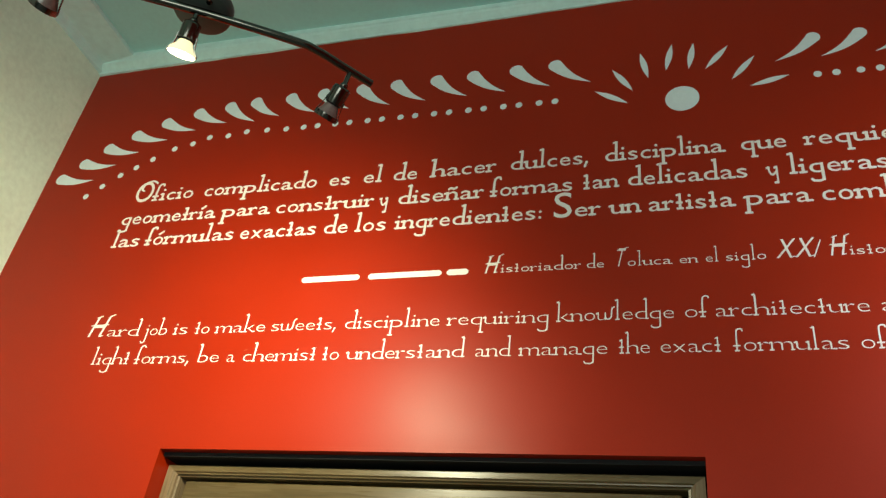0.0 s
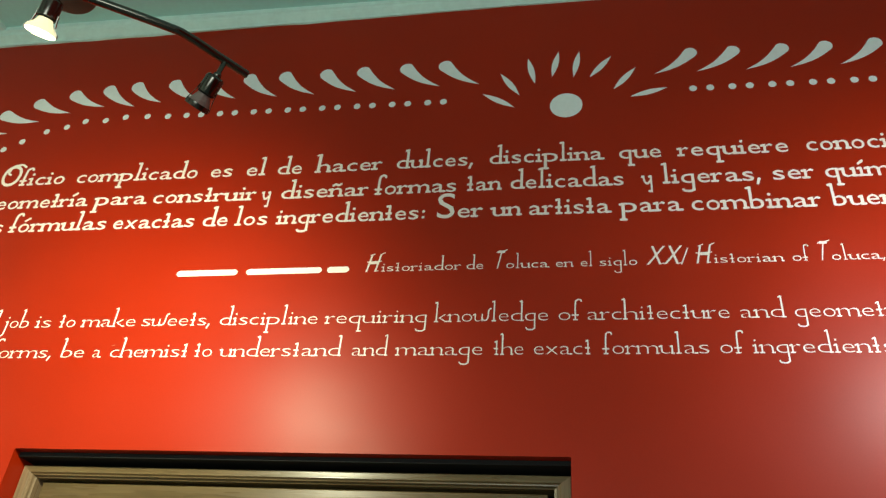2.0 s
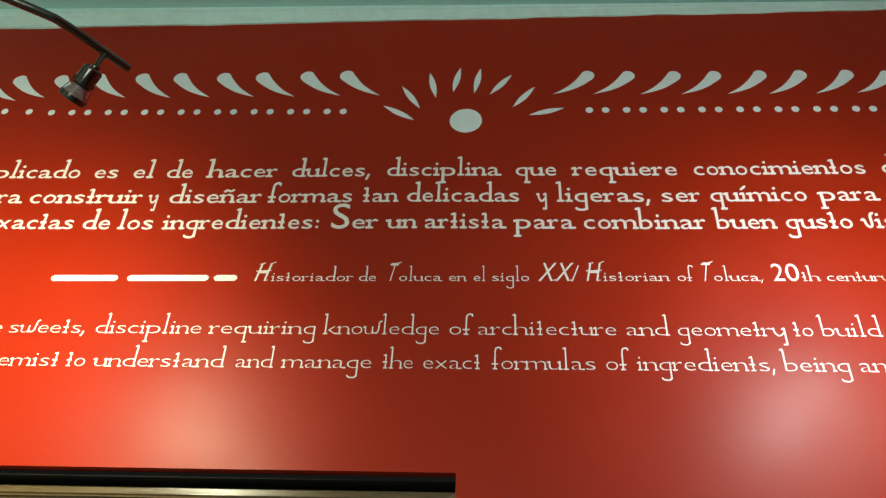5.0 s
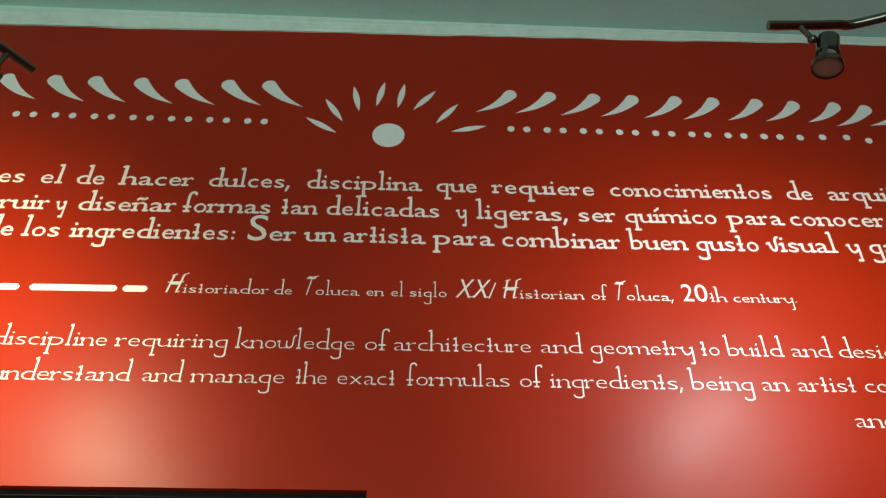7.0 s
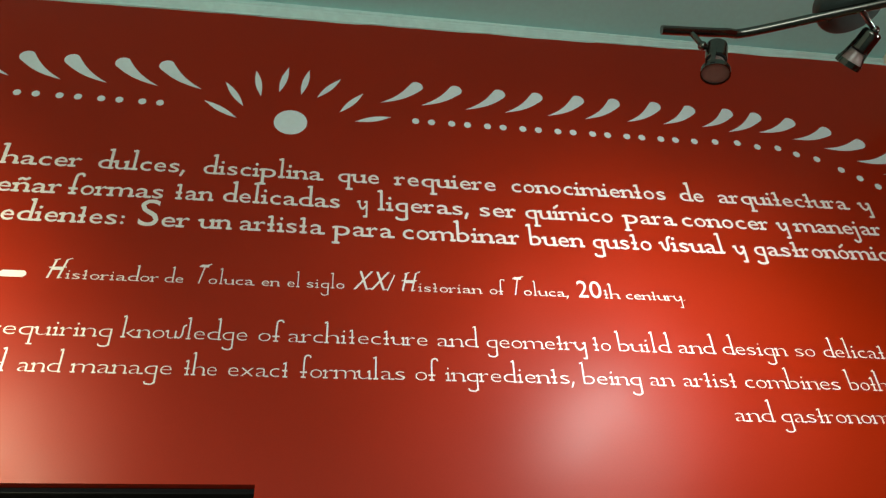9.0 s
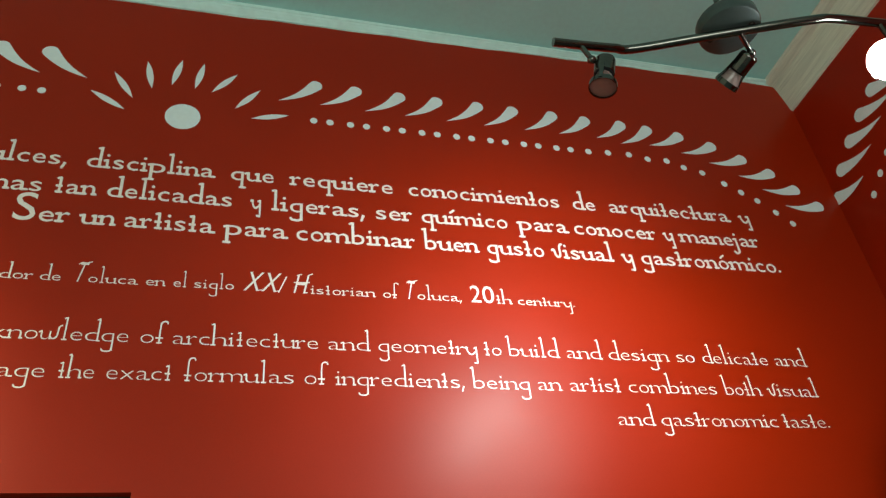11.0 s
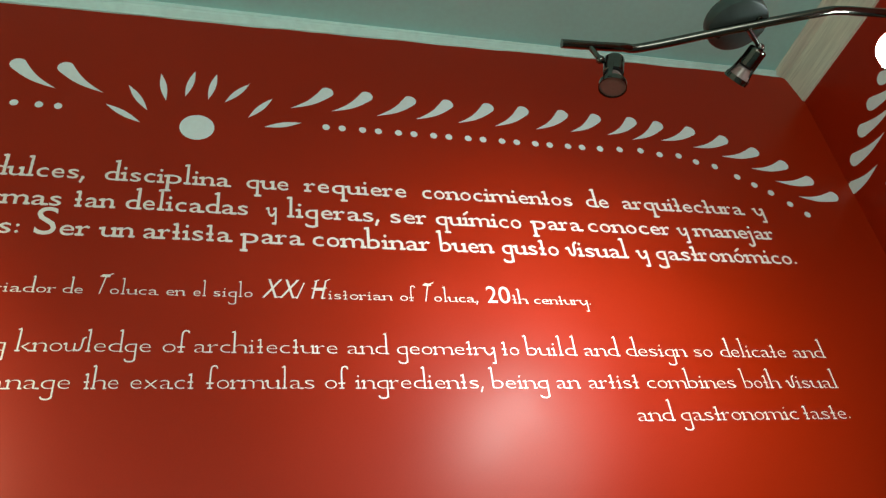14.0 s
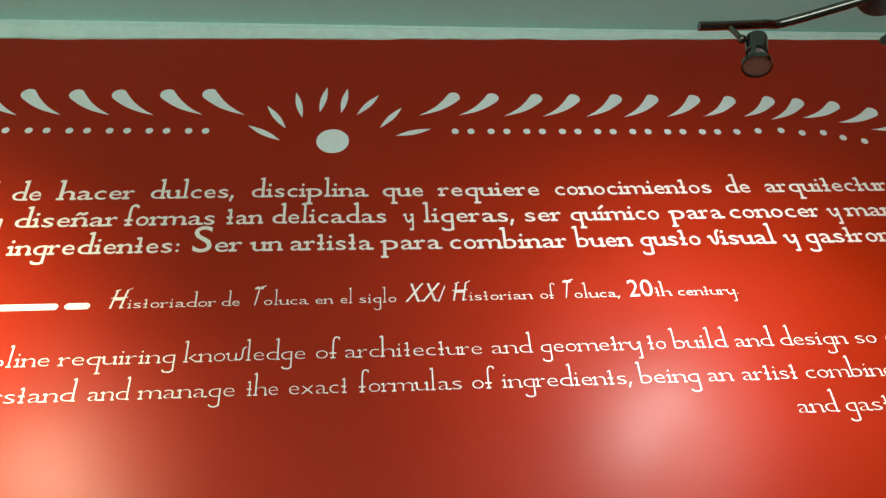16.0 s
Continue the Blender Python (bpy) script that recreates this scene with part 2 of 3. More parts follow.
# invented window behind, never in view, that houses the fill lamp
window = empty("unseen_window_1", 0.1, SOUTH - 0.1, 1.75)
tagged(window, "plain white framed window, added unseen in the far wall", "window", kind="structure")
for x0, x1, z0, z1 in ((-0.9, -0.84, 0.9, 2.6), (1.04, 1.1, 0.9, 2.6), (-0.84, 1.04, 0.9, 0.96), (-0.84, 1.04, 2.54, 2.6), (0.07, 0.13, 0.96, 2.54)):
    part("window_frame", one_box(x0, x1, SOUTH - 0.14, SOUTH - 0.08, z0, z1, bevel=0.006), MOULD, window)
for x0, x1 in ((-0.84, 0.07), (0.13, 1.04)):
    pane = part("pane", one_box(x0, x1, SOUTH - 0.115, SOUTH - 0.109, 0.96, 2.54), GLASS, window)
    pane.visible_shadow = False

# ---------------------------------------------------------------- doorway
door = empty("door_1", (DOOR_L + DOOR_R) / 2, 0.12, 0)
tagged(door, "varnished brown wooden door set deep in the red wall", "door", kind="structure")
FY, FT = 0.052, 2.2725
casing = [(0.0, 0.0), (0.0, 0.015), (0.004, 0.018), (0.0045, 0.021), (0.010, 0.0225), (0.012, 0.026), (0.05, 0.028), (0.05, 0.0)]
casing = [(FY + d, h) for d, h in casing]
head = bmesh.new()
ends = [[head.verts.new((edge + turn * h * 1.35, d, FT - h)) for d, h in casing] for edge, turn in ((DOOR_L + 0.003, 1), (DOOR_R - 0.003, -1))]
for k in range(len(casing)):
    n = (k + 1) % len(casing)
    head.faces.new((ends[0][k], ends[0][n], ends[1][n], ends[1][k]))
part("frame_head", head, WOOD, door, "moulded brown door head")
for edge, turn in ((DOOR_L + 0.003, 1), (DOOR_R - 0.003, -1)):
    jamb = bmesh.new()
    low, high = ([jamb.verts.new((edge + turn * h * 1.35, d, z - (h if z else 0))) for d, h in casing] for z in (0.0, FT))
    for k in range(len(casing)):
        n = (k + 1) % len(casing)
        jamb.faces.new((low[k], low[n], high[n], high[k]))
    jamb.faces.new(low)
    part("frame_jamb", jamb, WOOD_UP_LIT, door)
# black sheet stands for the shade in the gap above the frame
part("gap_shade", one_box(DOOR_L + 0.001, DOOR_R - 0.001, 0.022, FY + 0.11, FT + 0.012, DOOR_T - 0.001), BLACK, door, "black sheet for the shaded gap under the wall")
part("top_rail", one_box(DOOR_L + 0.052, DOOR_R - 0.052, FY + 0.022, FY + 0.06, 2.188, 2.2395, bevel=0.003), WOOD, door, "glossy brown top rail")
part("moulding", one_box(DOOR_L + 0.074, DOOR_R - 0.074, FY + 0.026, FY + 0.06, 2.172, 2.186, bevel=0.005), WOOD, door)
part("stile", one_box(DOOR_L + 0.052, DOOR_L + 0.072, FY + 0.020, FY + 0.06, 0.01, 2.187, bevel=0.004), WOOD_UP_LIT, door)
part("stile", one_box(DOOR_R - 0.072, DOOR_R - 0.052, FY + 0.020, FY + 0.06, 0.01, 2.187, bevel=0.004), WOOD_UP_LIT, door)
part("door_leaf", one_box(DOOR_L + 0.074, DOOR_R - 0.074, FY + 0.034, FY + 0.07, 0.01, 2.170, bevel=0.002), WOOD_UP_LIT, door)
# black sheet gives the gap behind the door its darkness
part("backing", one_box(DOOR_L, DOOR_R, FY + 0.11, FY + 0.14, 0, DOOR_T), BLACK, door, "black sheet for the dark gap behind the door")


# ---------------------------------------------------------------- pendant track lights
def along(a, b):
    """A turn and shift that lays the z axis from a towards b."""
    return Matrix.Translation(a) @ (Vector(b) - Vector(a)).to_track_quat("Z", "Y").to_matrix().to_4x4()


def spot_head(thing, on_bar, pivot, aim, glow=None, offset=(0, 0, 0), clear=False, size=1.0):
    """One swivelling head: arm, knuckle, sleeve, flared cage with its strap, reflector bulb and face."""
    pivot, aim = Vector(pivot), Vector(aim).normalized()
    back = pivot + Vector(offset) + 0.002 * aim
    m = along(back, back + aim) @ Matrix.Scale(size, 4)
    flare = 0.005 if clear else 0.0
    arm = part("arm", rod(bmesh.new(), on_bar, pivot, 0.0050, 0.0045, 14), CHROME, thing, smooth=True)
    bm = bmesh.new()
    bmesh.ops.create_uvsphere(bm, u_segments=14, v_segments=8, radius=0.008, matrix=Matrix.Translation(pivot))
    part("knuckle", bm, CHROME, arm, smooth=True)
    if Vector(offset).length > 0:
        part("bracket", rod(bmesh.new(), pivot, back + 0.012 * aim, 0.0040, sides=10), CHROME, arm, smooth=True)
    sleeve = part("spot_head", lathe([(0, 0), (0.015, 0), (0.0188, 0.003), (0.0196, 0.006), (0.0196, 0.040), (0.0186, 0.041), (0.0182, 0.030), (0, 0.030)], m), CHROME, thing, smooth=True)
    part("collar", lathe([(0.0170, 0.037), (0.0178, 0.039), (0.0178, 0.043), (0.0165, 0.044), (0.0120, 0.044)], m), BLACK, sleeve, smooth=True)
    part("bulb", lathe([(0.0130, 0.036), (0.0140, 0.044), (0.0180, 0.054), (0.0235 + flare, 0.066), (0.0248 + flare, 0.072), (0.0245 + flare, 0.0745)], m), (WARM_GLASS if glow is WARM_GLOW else glow) if clear else BULB, sleeve, "lit reflector bulb" if clear else "unlit frosted reflector bulb", smooth=True)
    part("bulb_face", lathe([(0, 0.0740), (0.010, 0.0752), (0.019, 0.0752), (0.0245 + flare, 0.0738), (0.0245 + flare, 0.0725), (0, 0.0725)], m), glow or BULB, sleeve, "glowing bulb face" if glow else "dull pink bulb face", smooth=True)
    if not clear:
        part("rim", lathe([(0.0246, 0.066), (0.0262, 0.066), (0.0268, 0.072), (0.0266, 0.0775), (0.0252, 0.0775), (0.0250, 0.070), (0.0246, 0.066)], m), CHROME, sleeve, smooth=True)
    for turn in (0.2, 0.2 + math.pi):
        bm = bmesh.new()
        c, s = math.cos(turn), math.sin(turn)
        rows = [(0.0196, 0.030), (0.0200, 0.042), (0.0222, 0.056), (0.0256 + flare, 0.068), (0.0262 + flare, 0.074)]
        wide = 0.0042
        ring = []
        for r, h in rows:
            ring.append([bm.verts.new(m @ Vector((r2 * c - w * s, r2 * s + w * c, h))) for r2, w in ((r, -wide), (r, wide), (r + 0.0014, wide), (r + 0.0014, -wide))])
        for one, two in zip(ring, ring[1:]):
            for k in range(4):
                bm.faces.new((one[k], one[(k + 1) % 4], two[(k + 1) % 4], two[k]))
        bm.faces.new(ring[0])
        bm.faces.new(ring[-1])
        part("strap", bm, CHROME, sleeve)
    return back + 0.082 * size * aim, aim


def track_light(label, path, plate, z, heads):
    thing = empty("track_light", plate[0], plate[1], CEIL + 0.010)
    tagged(thing, label, "track light", "pendant track lights")
    part("bar", tube([(x, y, z) for x, y in path], 0.0082), CHROME, thing, smooth=True)
    m = Matrix.Translation((plate[0], plate[1], z))
    part("canopy", lathe([(0, 0.011), (0.050, 0.011), (0.0545, 0.0135), (0.056, 0.018), (0.056, 0.036), (0.053, 0.040), (0, 0.040)], m, 40), SATIN, thing, "round nickel canopy", smooth=True)
    part("stem", rod(bmesh.new(), (plate[0], plate[1], z + 0.039), (plate[0], plate[1], CEIL - 0.004), 0.0052, sides=14), CHROME, thing, smooth=True)
    part("ceiling_rose", lathe([(0, -0.016), (0.03, -0.015), (0.04, -0.008), (0.041, 0.0), (0, 0.0)], Matrix.Translation((plate[0], plate[1], CEIL + 0.010))), CHROME, thing, smooth=True)
    for k in (-1, 1):
        part("bolt", lathe([(0, -0.002), (0.005, -0.002), (0.006, 0.0), (0.006, 0.004), (0, 0.004)], Matrix.Translation((plate[0] + 0.03 * k, plate[1] - 0.022 * k, z + 0.009)), 12), CHROME, thing, smooth=True)
    return [spot_head(thing, *h) for h in heads]


BAR_Z = 2.812
west_heads = track_light("nickel pendant bar with three spotlights, the middle one lit",
    [(-0.592, -0.652), (-0.630, -0.703), (-0.668, -0.754), (-0.702, -0.784), (-0.853, -0.882), (-1.000, -0.968), (-1.036, -0.996), (-1.070, -1.042), (-1.104, -1.088)],
    (-0.860, -0.870), BAR_Z, [
        ((-0.622, -0.692, BAR_Z - 0.006), (-0.622, -0.700, 2.762), (-0.50, 0.35, -0.60), None, (0, 0, 0), False, 0.9),
        ((-0.858, -0.882, BAR_Z - 0.006), (-0.860, -0.880, 2.788), (-0.28, 0.32, -0.85), WARM_GLOW, (0, 0, 0), True, 0.88),
        ((-1.052, -1.018, BAR_Z - 0.006), (-1.046, -1.020, 2.796), (-0.70, 0.40, -0.60)),
    ])
east_heads = track_light("nickel pendant bar with three spotlights, the end one glaring",
    [(0.685, -0.784), (0.745, -0.786), (0.800, -0.789), (0.840, -0.794), (0.990, -0.853), (1.129, -0.905), (1.170, -0.915), (1.240, -0.919), (1.317, -0.923)],
    (1.004, -0.850), BAR_Z, [
        ((0.738, -0.786, BAR_Z - 0.006), (0.750, -0.785, 2.776), (-0.25, 0.10, -1.0), None, (0.028, 0.0, 0.008), False, 0.93),
        ((1.012, -0.860, BAR_Z - 0.006), (1.044, -0.835, 2.790), (-0.36, 0.90, -0.30), WARM_GLOW, (0, 0, 0), False, 0.88),
        ((1.262, -0.920, BAR_Z - 0.006), (1.274, -0.914, 2.758), (-0.62, -0.20, -0.72), COOL_GLOW, (0, 0, 0), True, 1.2),
    ])
# the three lit bulbs
lamp_spot("west_bulb_light", west_heads[1][0] + Vector((0.03, 0.0, -0.03)), (-1.42, 0.0, 2.12), 88, 160, (1.0, 0.98, 0.66), 1.0)
lamp_spot("east_bulb_light", east_heads[1][0], (0.94, 0.0, 2.54), 40, 132, (1.0, 1.03, 1.0), 1.0)
lamp_spot("end_bulb_light", east_heads[2][0], east_heads[2][0] + east_heads[2][1], 20, 80, (0.85, 1.0, 0.97), 0.6)


# ---------------------------------------------------------------- painted garlands
def on_north(u, v, lift):
    return Vector((u, -lift, v))


def on_east(u, v, lift):
    return Vector((EAST - lift, u, v))


def leaf_outline(tip, head, fat=0.0195, bend=0.010, steps=8, cap=9):
    """A teardrop from its pointed tip to its round head, bowed to one side."""
    t, h = Vector(tip), Vector(head)
    way = (h - t).normalized()
    side = Vector((-way.y, way.x))
    if side.y < 0:
        side = -side
    left, right = [], []
    for k in range(1, steps):
        s = k / steps
        mid = t.lerp(h, s) - side * (bend * math.sin(math.pi * s))
        half = fat * s ** 0.95
        left.append(mid + side * half)
        right.append(mid - side * half)
    round_end = [h + fat * (math.sin(a) * way - math.cos(a) * side) for a in (math.pi * k / cap for k in range(cap + 1))]
    return [tuple(p) for p in [t] + right + round_end + left[::-1]]


def disc_outline(u, v, r, r2=None, sides=20):
    return [(u + r * math.cos(2 * math.pi * k / sides), v + (r2 or r) * math.sin(2 * math.pi * k / sides)) for k in range(sides)]


def lens_outline(a, b, fat, steps=7):
    a, b = Vector(a), Vector(b)
    way = (b - a)
    side = Vector((-way.y, way.x)).normalized()
    rows = [k / steps for k in range(1, steps)]
    up = [a + way * s + side * fat * math.sin(math.pi * s) for s in rows]
    down = [a + way * s - side * fat * math.sin(math.pi * s) for s in reversed(rows)]
    return [tuple(a)] + [tuple(p) for p in up] + [tuple(b)] + [tuple(p) for p in down]


# tip x, tip z, head x, head z of the leaves, outwards from the sun
LEAVES = [(0.249, 3.424, 0.352, 3.498), (0.365, 3.423, 0.468, 3.494), (0.496, 3.418, 0.599, 3.490), (0.612, 3.416, 0.713, 3.488),
          (0.740, 3.414, 0.841, 3.487), (0.853, 3.411, 0.953, 3.485), (0.983, 3.411, 1.082, 3.483), (1.095, 3.411, 1.191, 3.477),
          (1.218, 3.410, 1.313, 3.475), (1.298, 3.396, 1.403, 3.466), (1.398, 3.402, 1.511, 3.452), (1.502, 3.382, 1.620, 3.423),
          (1.593, 3.351, 1.716, 3.378), (1.682, 3.306, 1.802, 3.328), (1.749, 3.258, 1.870, 3.266), (1.809, 3.198, 1.932, 3.204)]


CURVE_DOTS = [(1.243, 3.349), (1.313, 3.350), (1.374, 3.339), (1.439, 3.339), (1.492, 3.318), (1.552, 3.303), (1.617, 3.265), (1.666, 3.235), (1.713, 3.206), (1.763, 3.164), (1.808, 3.125)]


def dot_place(k):
    """Dots in pairs along the straight run, then down the curve."""
    if k < 17:
        return 0.348 + 0.1037 * (k // 2) + 0.0455 * (k % 2), 3.357 - 0.0007 * k
    return CURVE_DOTS[k - 17]


def mirrored(x, z):
    """The other half of the garland, painted by hand a little wider and higher."""
    return -x * (1.010 + 0.032 * x), z - 0.001 + 0.029 * min(x, 1.45) + 0.006 * max(0.0, x - 1.45)


for label, flip in (("pale grey leaf and dot garland on the red wall", False), ("pale grey leaf and dot garland reaching the cream wall", True)):
    garland = empty("wall_garland", -1.1 if flip else 1.1, 0, 3.4)
    tagged(garland, label, "wall decoration", "painted garlands")
    for tx, tz, hx, hz in LEAVES:
        a, b = ((tx, tz), (hx, hz + 0.002)) if not flip else (mirrored(tx, tz), mirrored(hx, hz + 0.010))
        part("leaf", flat_shape(leaf_outline(a, b, 0.0202 if not flip else 0.0225), on_north), VINYL, garland)
    for k in range(28):
        u, v = dot_place(k) if not flip else mirrored(*dot_place(k))
        part("dot", flat_shape(disc_outline(u, v, 0.0105, 0.0112, 14), on_north), VINYL, garland)

side_garland = empty("wall_garland", EAST, -0.3, 3.35)
tagged(side_garland, "pale grey leaf and dot garland on the red side wall", "wall decoration", "painted garlands")
for k in range(8):
    u0, v0 = -0.129 - 0.076 * k, 3.232 + 0.176 * (1 - math.exp(-0.30 * k)) * 1.35
    part("leaf", flat_shape(leaf_outline((u0, v0), (u0 + (0.118 if k == 0 else 0.137), v0 + 0.010 + 0.0075 * k), 0.0225, 0.008), on_east), VINYL, side_garland)
for k in range(9):
    part("dot", flat_shape(disc_outline(-0.132 - 0.0535 * k, 3.154 + 0.040 * k - 0.0012 * k * k, 0.011, 0.012, 14), on_east), VINYL, side_garland)

sun = empty("sun_ornament", 0, 0, 3.32)
tagged(sun, "pale grey sun disc with eight slim rays", "wall decoration")
part("disc", flat_shape(disc_outline(0, 3.322, 0.0455, 0.0465, 36), on_north), VINYL, sun)
for ox, oz, ix, iz in ((-0.240, 3.387, -0.147, 3.327), (-0.191, 3.467, -0.133, 3.374), (-0.111, 3.524, -0.089, 3.417), (-0.020, 3.545, -0.040, 3.439),
                       (0.040, 3.540, 0.022, 3.434), (0.132, 3.510, 0.067, 3.427), (0.198, 3.456, 0.133, 3.373), (0.279, 3.367, 0.178, 3.341)):
    part("ray", flat_shape(lens_outline((ox, oz), (ix, iz), 0.0092), on_north), VINYL, sun)

# ---------------------------------------------------------------- lettering
LINES = [
    # label, baseline, x-height, ascender height, weight, words with their left and right ends
    ("first line of bold Spanish lettering", 3.117, 0.0292, 0.069, 0.000, [("Oficio", -1.729, -1.503), ("complicado", -1.464, -1.069), ("es", -1.030, -0.960), ("el", -0.919, -0.859), ("de", -0.824, -0.748), ("hacer", -0.706, -0.513), ("dulces,", -0.473, -0.255), ("disciplina", -0.212, 0.094), ("que", 0.134, 0.245), ("requiere", 0.288, 0.560), ("conocimientos", 0.601, 1.040), ("de", 1.079, 1.151), ("arquitectura", 1.192, 1.584), ("y", 1.617, 1.663)]),
    ("second line of bold Spanish lettering", 3.027, 0.0292, 0.069, 0.000, [("geometría", -1.740, -1.396), ("para", -1.377, -1.208), ("construir", -1.186, -0.869), ("y", -0.852, -0.818), ("diseñar", -0.795, -0.541), ("formas", -0.521, -0.295), ("tan", -0.268, -0.176), ("delicadas", -0.152, 0.145), ("y", 0.188, 0.222), ("ligeras,", 0.241, 0.480), ("ser", 0.507, 0.607), ("químico", 0.630, 0.873), ("para", 0.896, 1.047), ("conocer", 1.065, 1.318), ("y", 1.341, 1.381), ("manejar", 1.395, 1.653)]),
    ("third line of bold Spanish lettering", 2.939, 0.0292, 0.069, 0.000, [("las", -1.740, -1.638), ("fórmulas", -1.615, -1.304), ("exactas", -1.283, -1.032), ("de", -1.009, -0.932), ("los", -0.910, -0.815), ("ingredientes:", -0.789, -0.372), ("Ser", -0.345, -0.220), ("un", -0.196, -0.121), ("artista", -0.101, 0.106), ("para", 0.125, 0.281), ("combinar", 0.303, 0.608), ("buen", 0.632, 0.777), ("gusto", 0.801, 0.964), ("visual", 0.988, 1.165), ("y", 1.190, 1.233), ("gastronómico.", 1.248, 1.693)]),
    ("line of slim lettering naming the source", 2.776, 0.0148, 0.045, -0.012, [("", -1.035, -0.862), ("", -0.837, -0.629), ("", -0.615, -0.556), ("Historiador", -0.514, -0.266), ("de", -0.253, -0.209), ("Toluca", -0.184, -0.048), ("en", -0.031, 0.011), ("el", 0.029, 0.059), ("siglo", 0.074, 0.165), ("XX/", 0.184, 0.285), ("Historian", 0.300, 0.497), ("of", 0.516, 0.553), ("Toluca,", 0.571, 0.717), ("20th", 0.739, 0.847), ("century.", 0.863, 1.019)]),
    ("first line of slim English lettering", 2.626, 0.0218, 0.057, -0.020, [("Hard", -1.689, -1.514), ("job", -1.490, -1.419), ("is", -1.400, -1.353), ("to", -1.330, -1.282), ("make", -1.262, -1.110), ("sweets,", -1.092, -0.900), ("discipline", -0.877, -0.616), ("requiring", -0.595, -0.340), ("knowledge", -0.320, -0.048), ("of", -0.026, 0.025), ("architecture", 0.041, 0.360), ("and", 0.381, 0.477), ("geometry", 0.497, 0.739), ("to", 0.755, 0.800), ("build", 0.817, 0.947), ("and", 0.967, 1.060), ("design", 1.079, 1.245), ("so", 1.267, 1.321), ("delicate", 1.342, 1.535), ("and", 1.556, 1.650)]),
    ("second line of slim English lettering", 2.537, 0.0218, 0.057, -0.020, [("light", -1.638, -1.511), ("forms,", -1.493, -1.316), ("be", -1.291, -1.225), ("a", -1.204, -1.172), ("chemist", -1.153, -0.939), ("to", -0.922, -0.874), ("understand", -0.853, -0.544), ("and", -0.516, -0.429), ("manage", -0.406, -0.199), ("the", -0.175, -0.104), ("exact", -0.082, 0.050), ("formulas", 0.075, 0.307), ("of", 0.328, 0.377), ("ingredients,", 0.397, 0.698), ("being", 0.717, 0.858), ("an", 0.877, 0.936), ("artist", 0.959, 1.093), ("combines", 1.112, 1.356), ("both", 1.379, 1.482), ("visual", 1.504, 1.652)]),
    ("short last line of slim English lettering", 2.451, 0.0218, 0.057, -0.020, [("and", 1.064, 1.159), ("gastronomic", 1.177, 1.500), ("taste.", 1.515, 1.649)]),
]


UPRIGHT_THIN = 0.015   # upright strokes are cut as slim as the level ones


def letters(keys):
    """The outlines of single letters in the built-in font, as vertices and faces, for each (letter, weight)."""
    made = {}
    for key in keys:
        curve = bpy.data.curves.new("letter", "FONT")
        curve.body, curve.size, curve.resolution_u, curve.extrude, curve.offset = key[0], 1.0, 4, 0.5, key[1]
        made[key] = new("letter_source", curve)
    graph = bpy.context.evaluated_depsgraph_get()
    graph.update()
    out = {}
    for key, ob in made.items():
        mesh = ob.evaluated_get(graph).to_mesh()
        sideways = [0.0] * len(mesh.vertices)
        for p in mesh.polygons:
            if abs(p.normal.z) < 0.5:
                for k in p.vertices:
                    sideways[k] += p.normal.x
        out[key] = ([Vector((v.co.x - UPRIGHT_THIN * max(-1.0, min(1.0, 0.6 * sideways[v.index])), v.co.y, v.co.z)) for v in mesh.vertices], [tuple(p.vertices) for p in mesh.polygons])
        ob.evaluated_get(graph).to_mesh_clear()
        data = ob.data
        bpy.data.objects.remove(ob)
        bpy.data.curves.remove(data)
    return out


# the room that each letter takes along its line, in x-heights; its body is a little narrower
ROOM = {"a": 1.38, "b": 1.40, "c": 1.22, "d": 1.45, "e": 1.28, "f": 0.85, "g": 1.36, "h": 1.52, "i": 0.72, "j": 0.60, "k": 1.46, "l": 0.76,
        "m": 2.18, "n": 1.36, "o": 1.36, "p": 1.60, "q": 1.40, "r": 1.02, "s": 1.18, "t": 0.92, "u": 1.42, "v": 1.10, "w": 1.80, "x": 1.50,
        "y": 1.42, "z": 1.30, ",": 0.50, ".": 0.47, ":": 0.62, "O": 2.30, "S": 1.75, "H": 2.25, "T": 1.75, "X": 1.85, "/": 1.05, "2": 1.75, "0": 1.95}
GAP = 0.27
LEAD, TRAIL = 0.13, 0.0   # serifs before and after a word
ACCENTS = {"á": "a", "é": "e", "í": "i", "ó": "o", "ñ": "n"}
DRAWN = "fijltvy,.:/"       # drawn by the pen alone; all others are the font's letters with serifs, flags and tails
FONT_FORM = {"g": "q", "w": "u"}
WEIGHTS = sorted({row[4] for row in LINES})
HEAVY = 0.011               # capitals and figures of the slim lines are cut heavier
GLYPHS = letters({(FONT_FORM.get(c, c), w + (HEAVY if w < 0 and (c.isupper() or c.isdigit()) else 0.0)) for w in WEIGHTS for c in ROOM if c not in DRAWN})
X_FONT, L_FONT, P_FONT = 0.449, 0.682, 0.230


def bent(points, steps=5):
    """A smooth line through the points."""
    pts = [Vector(p) for p in points]
    if len(pts) < 3:
        return pts
    fine = []
    for k in range(len(pts) - 1):
        p0, p1, p2, p3 = pts[max(k - 1, 0)], pts[k], pts[k + 1], pts[min(k + 2, len(pts) - 1)]
        for n in range(steps):
            t = n / steps
            fine.append(0.5 * (2 * p1 + (p2 - p0) * t + (2 * p0 - 5 * p1 + 4 * p2 - p3) * t * t + (3 * p1 - p0 - 3 * p2 + p3) * t ** 3))
    return fine + [pts[-1]]


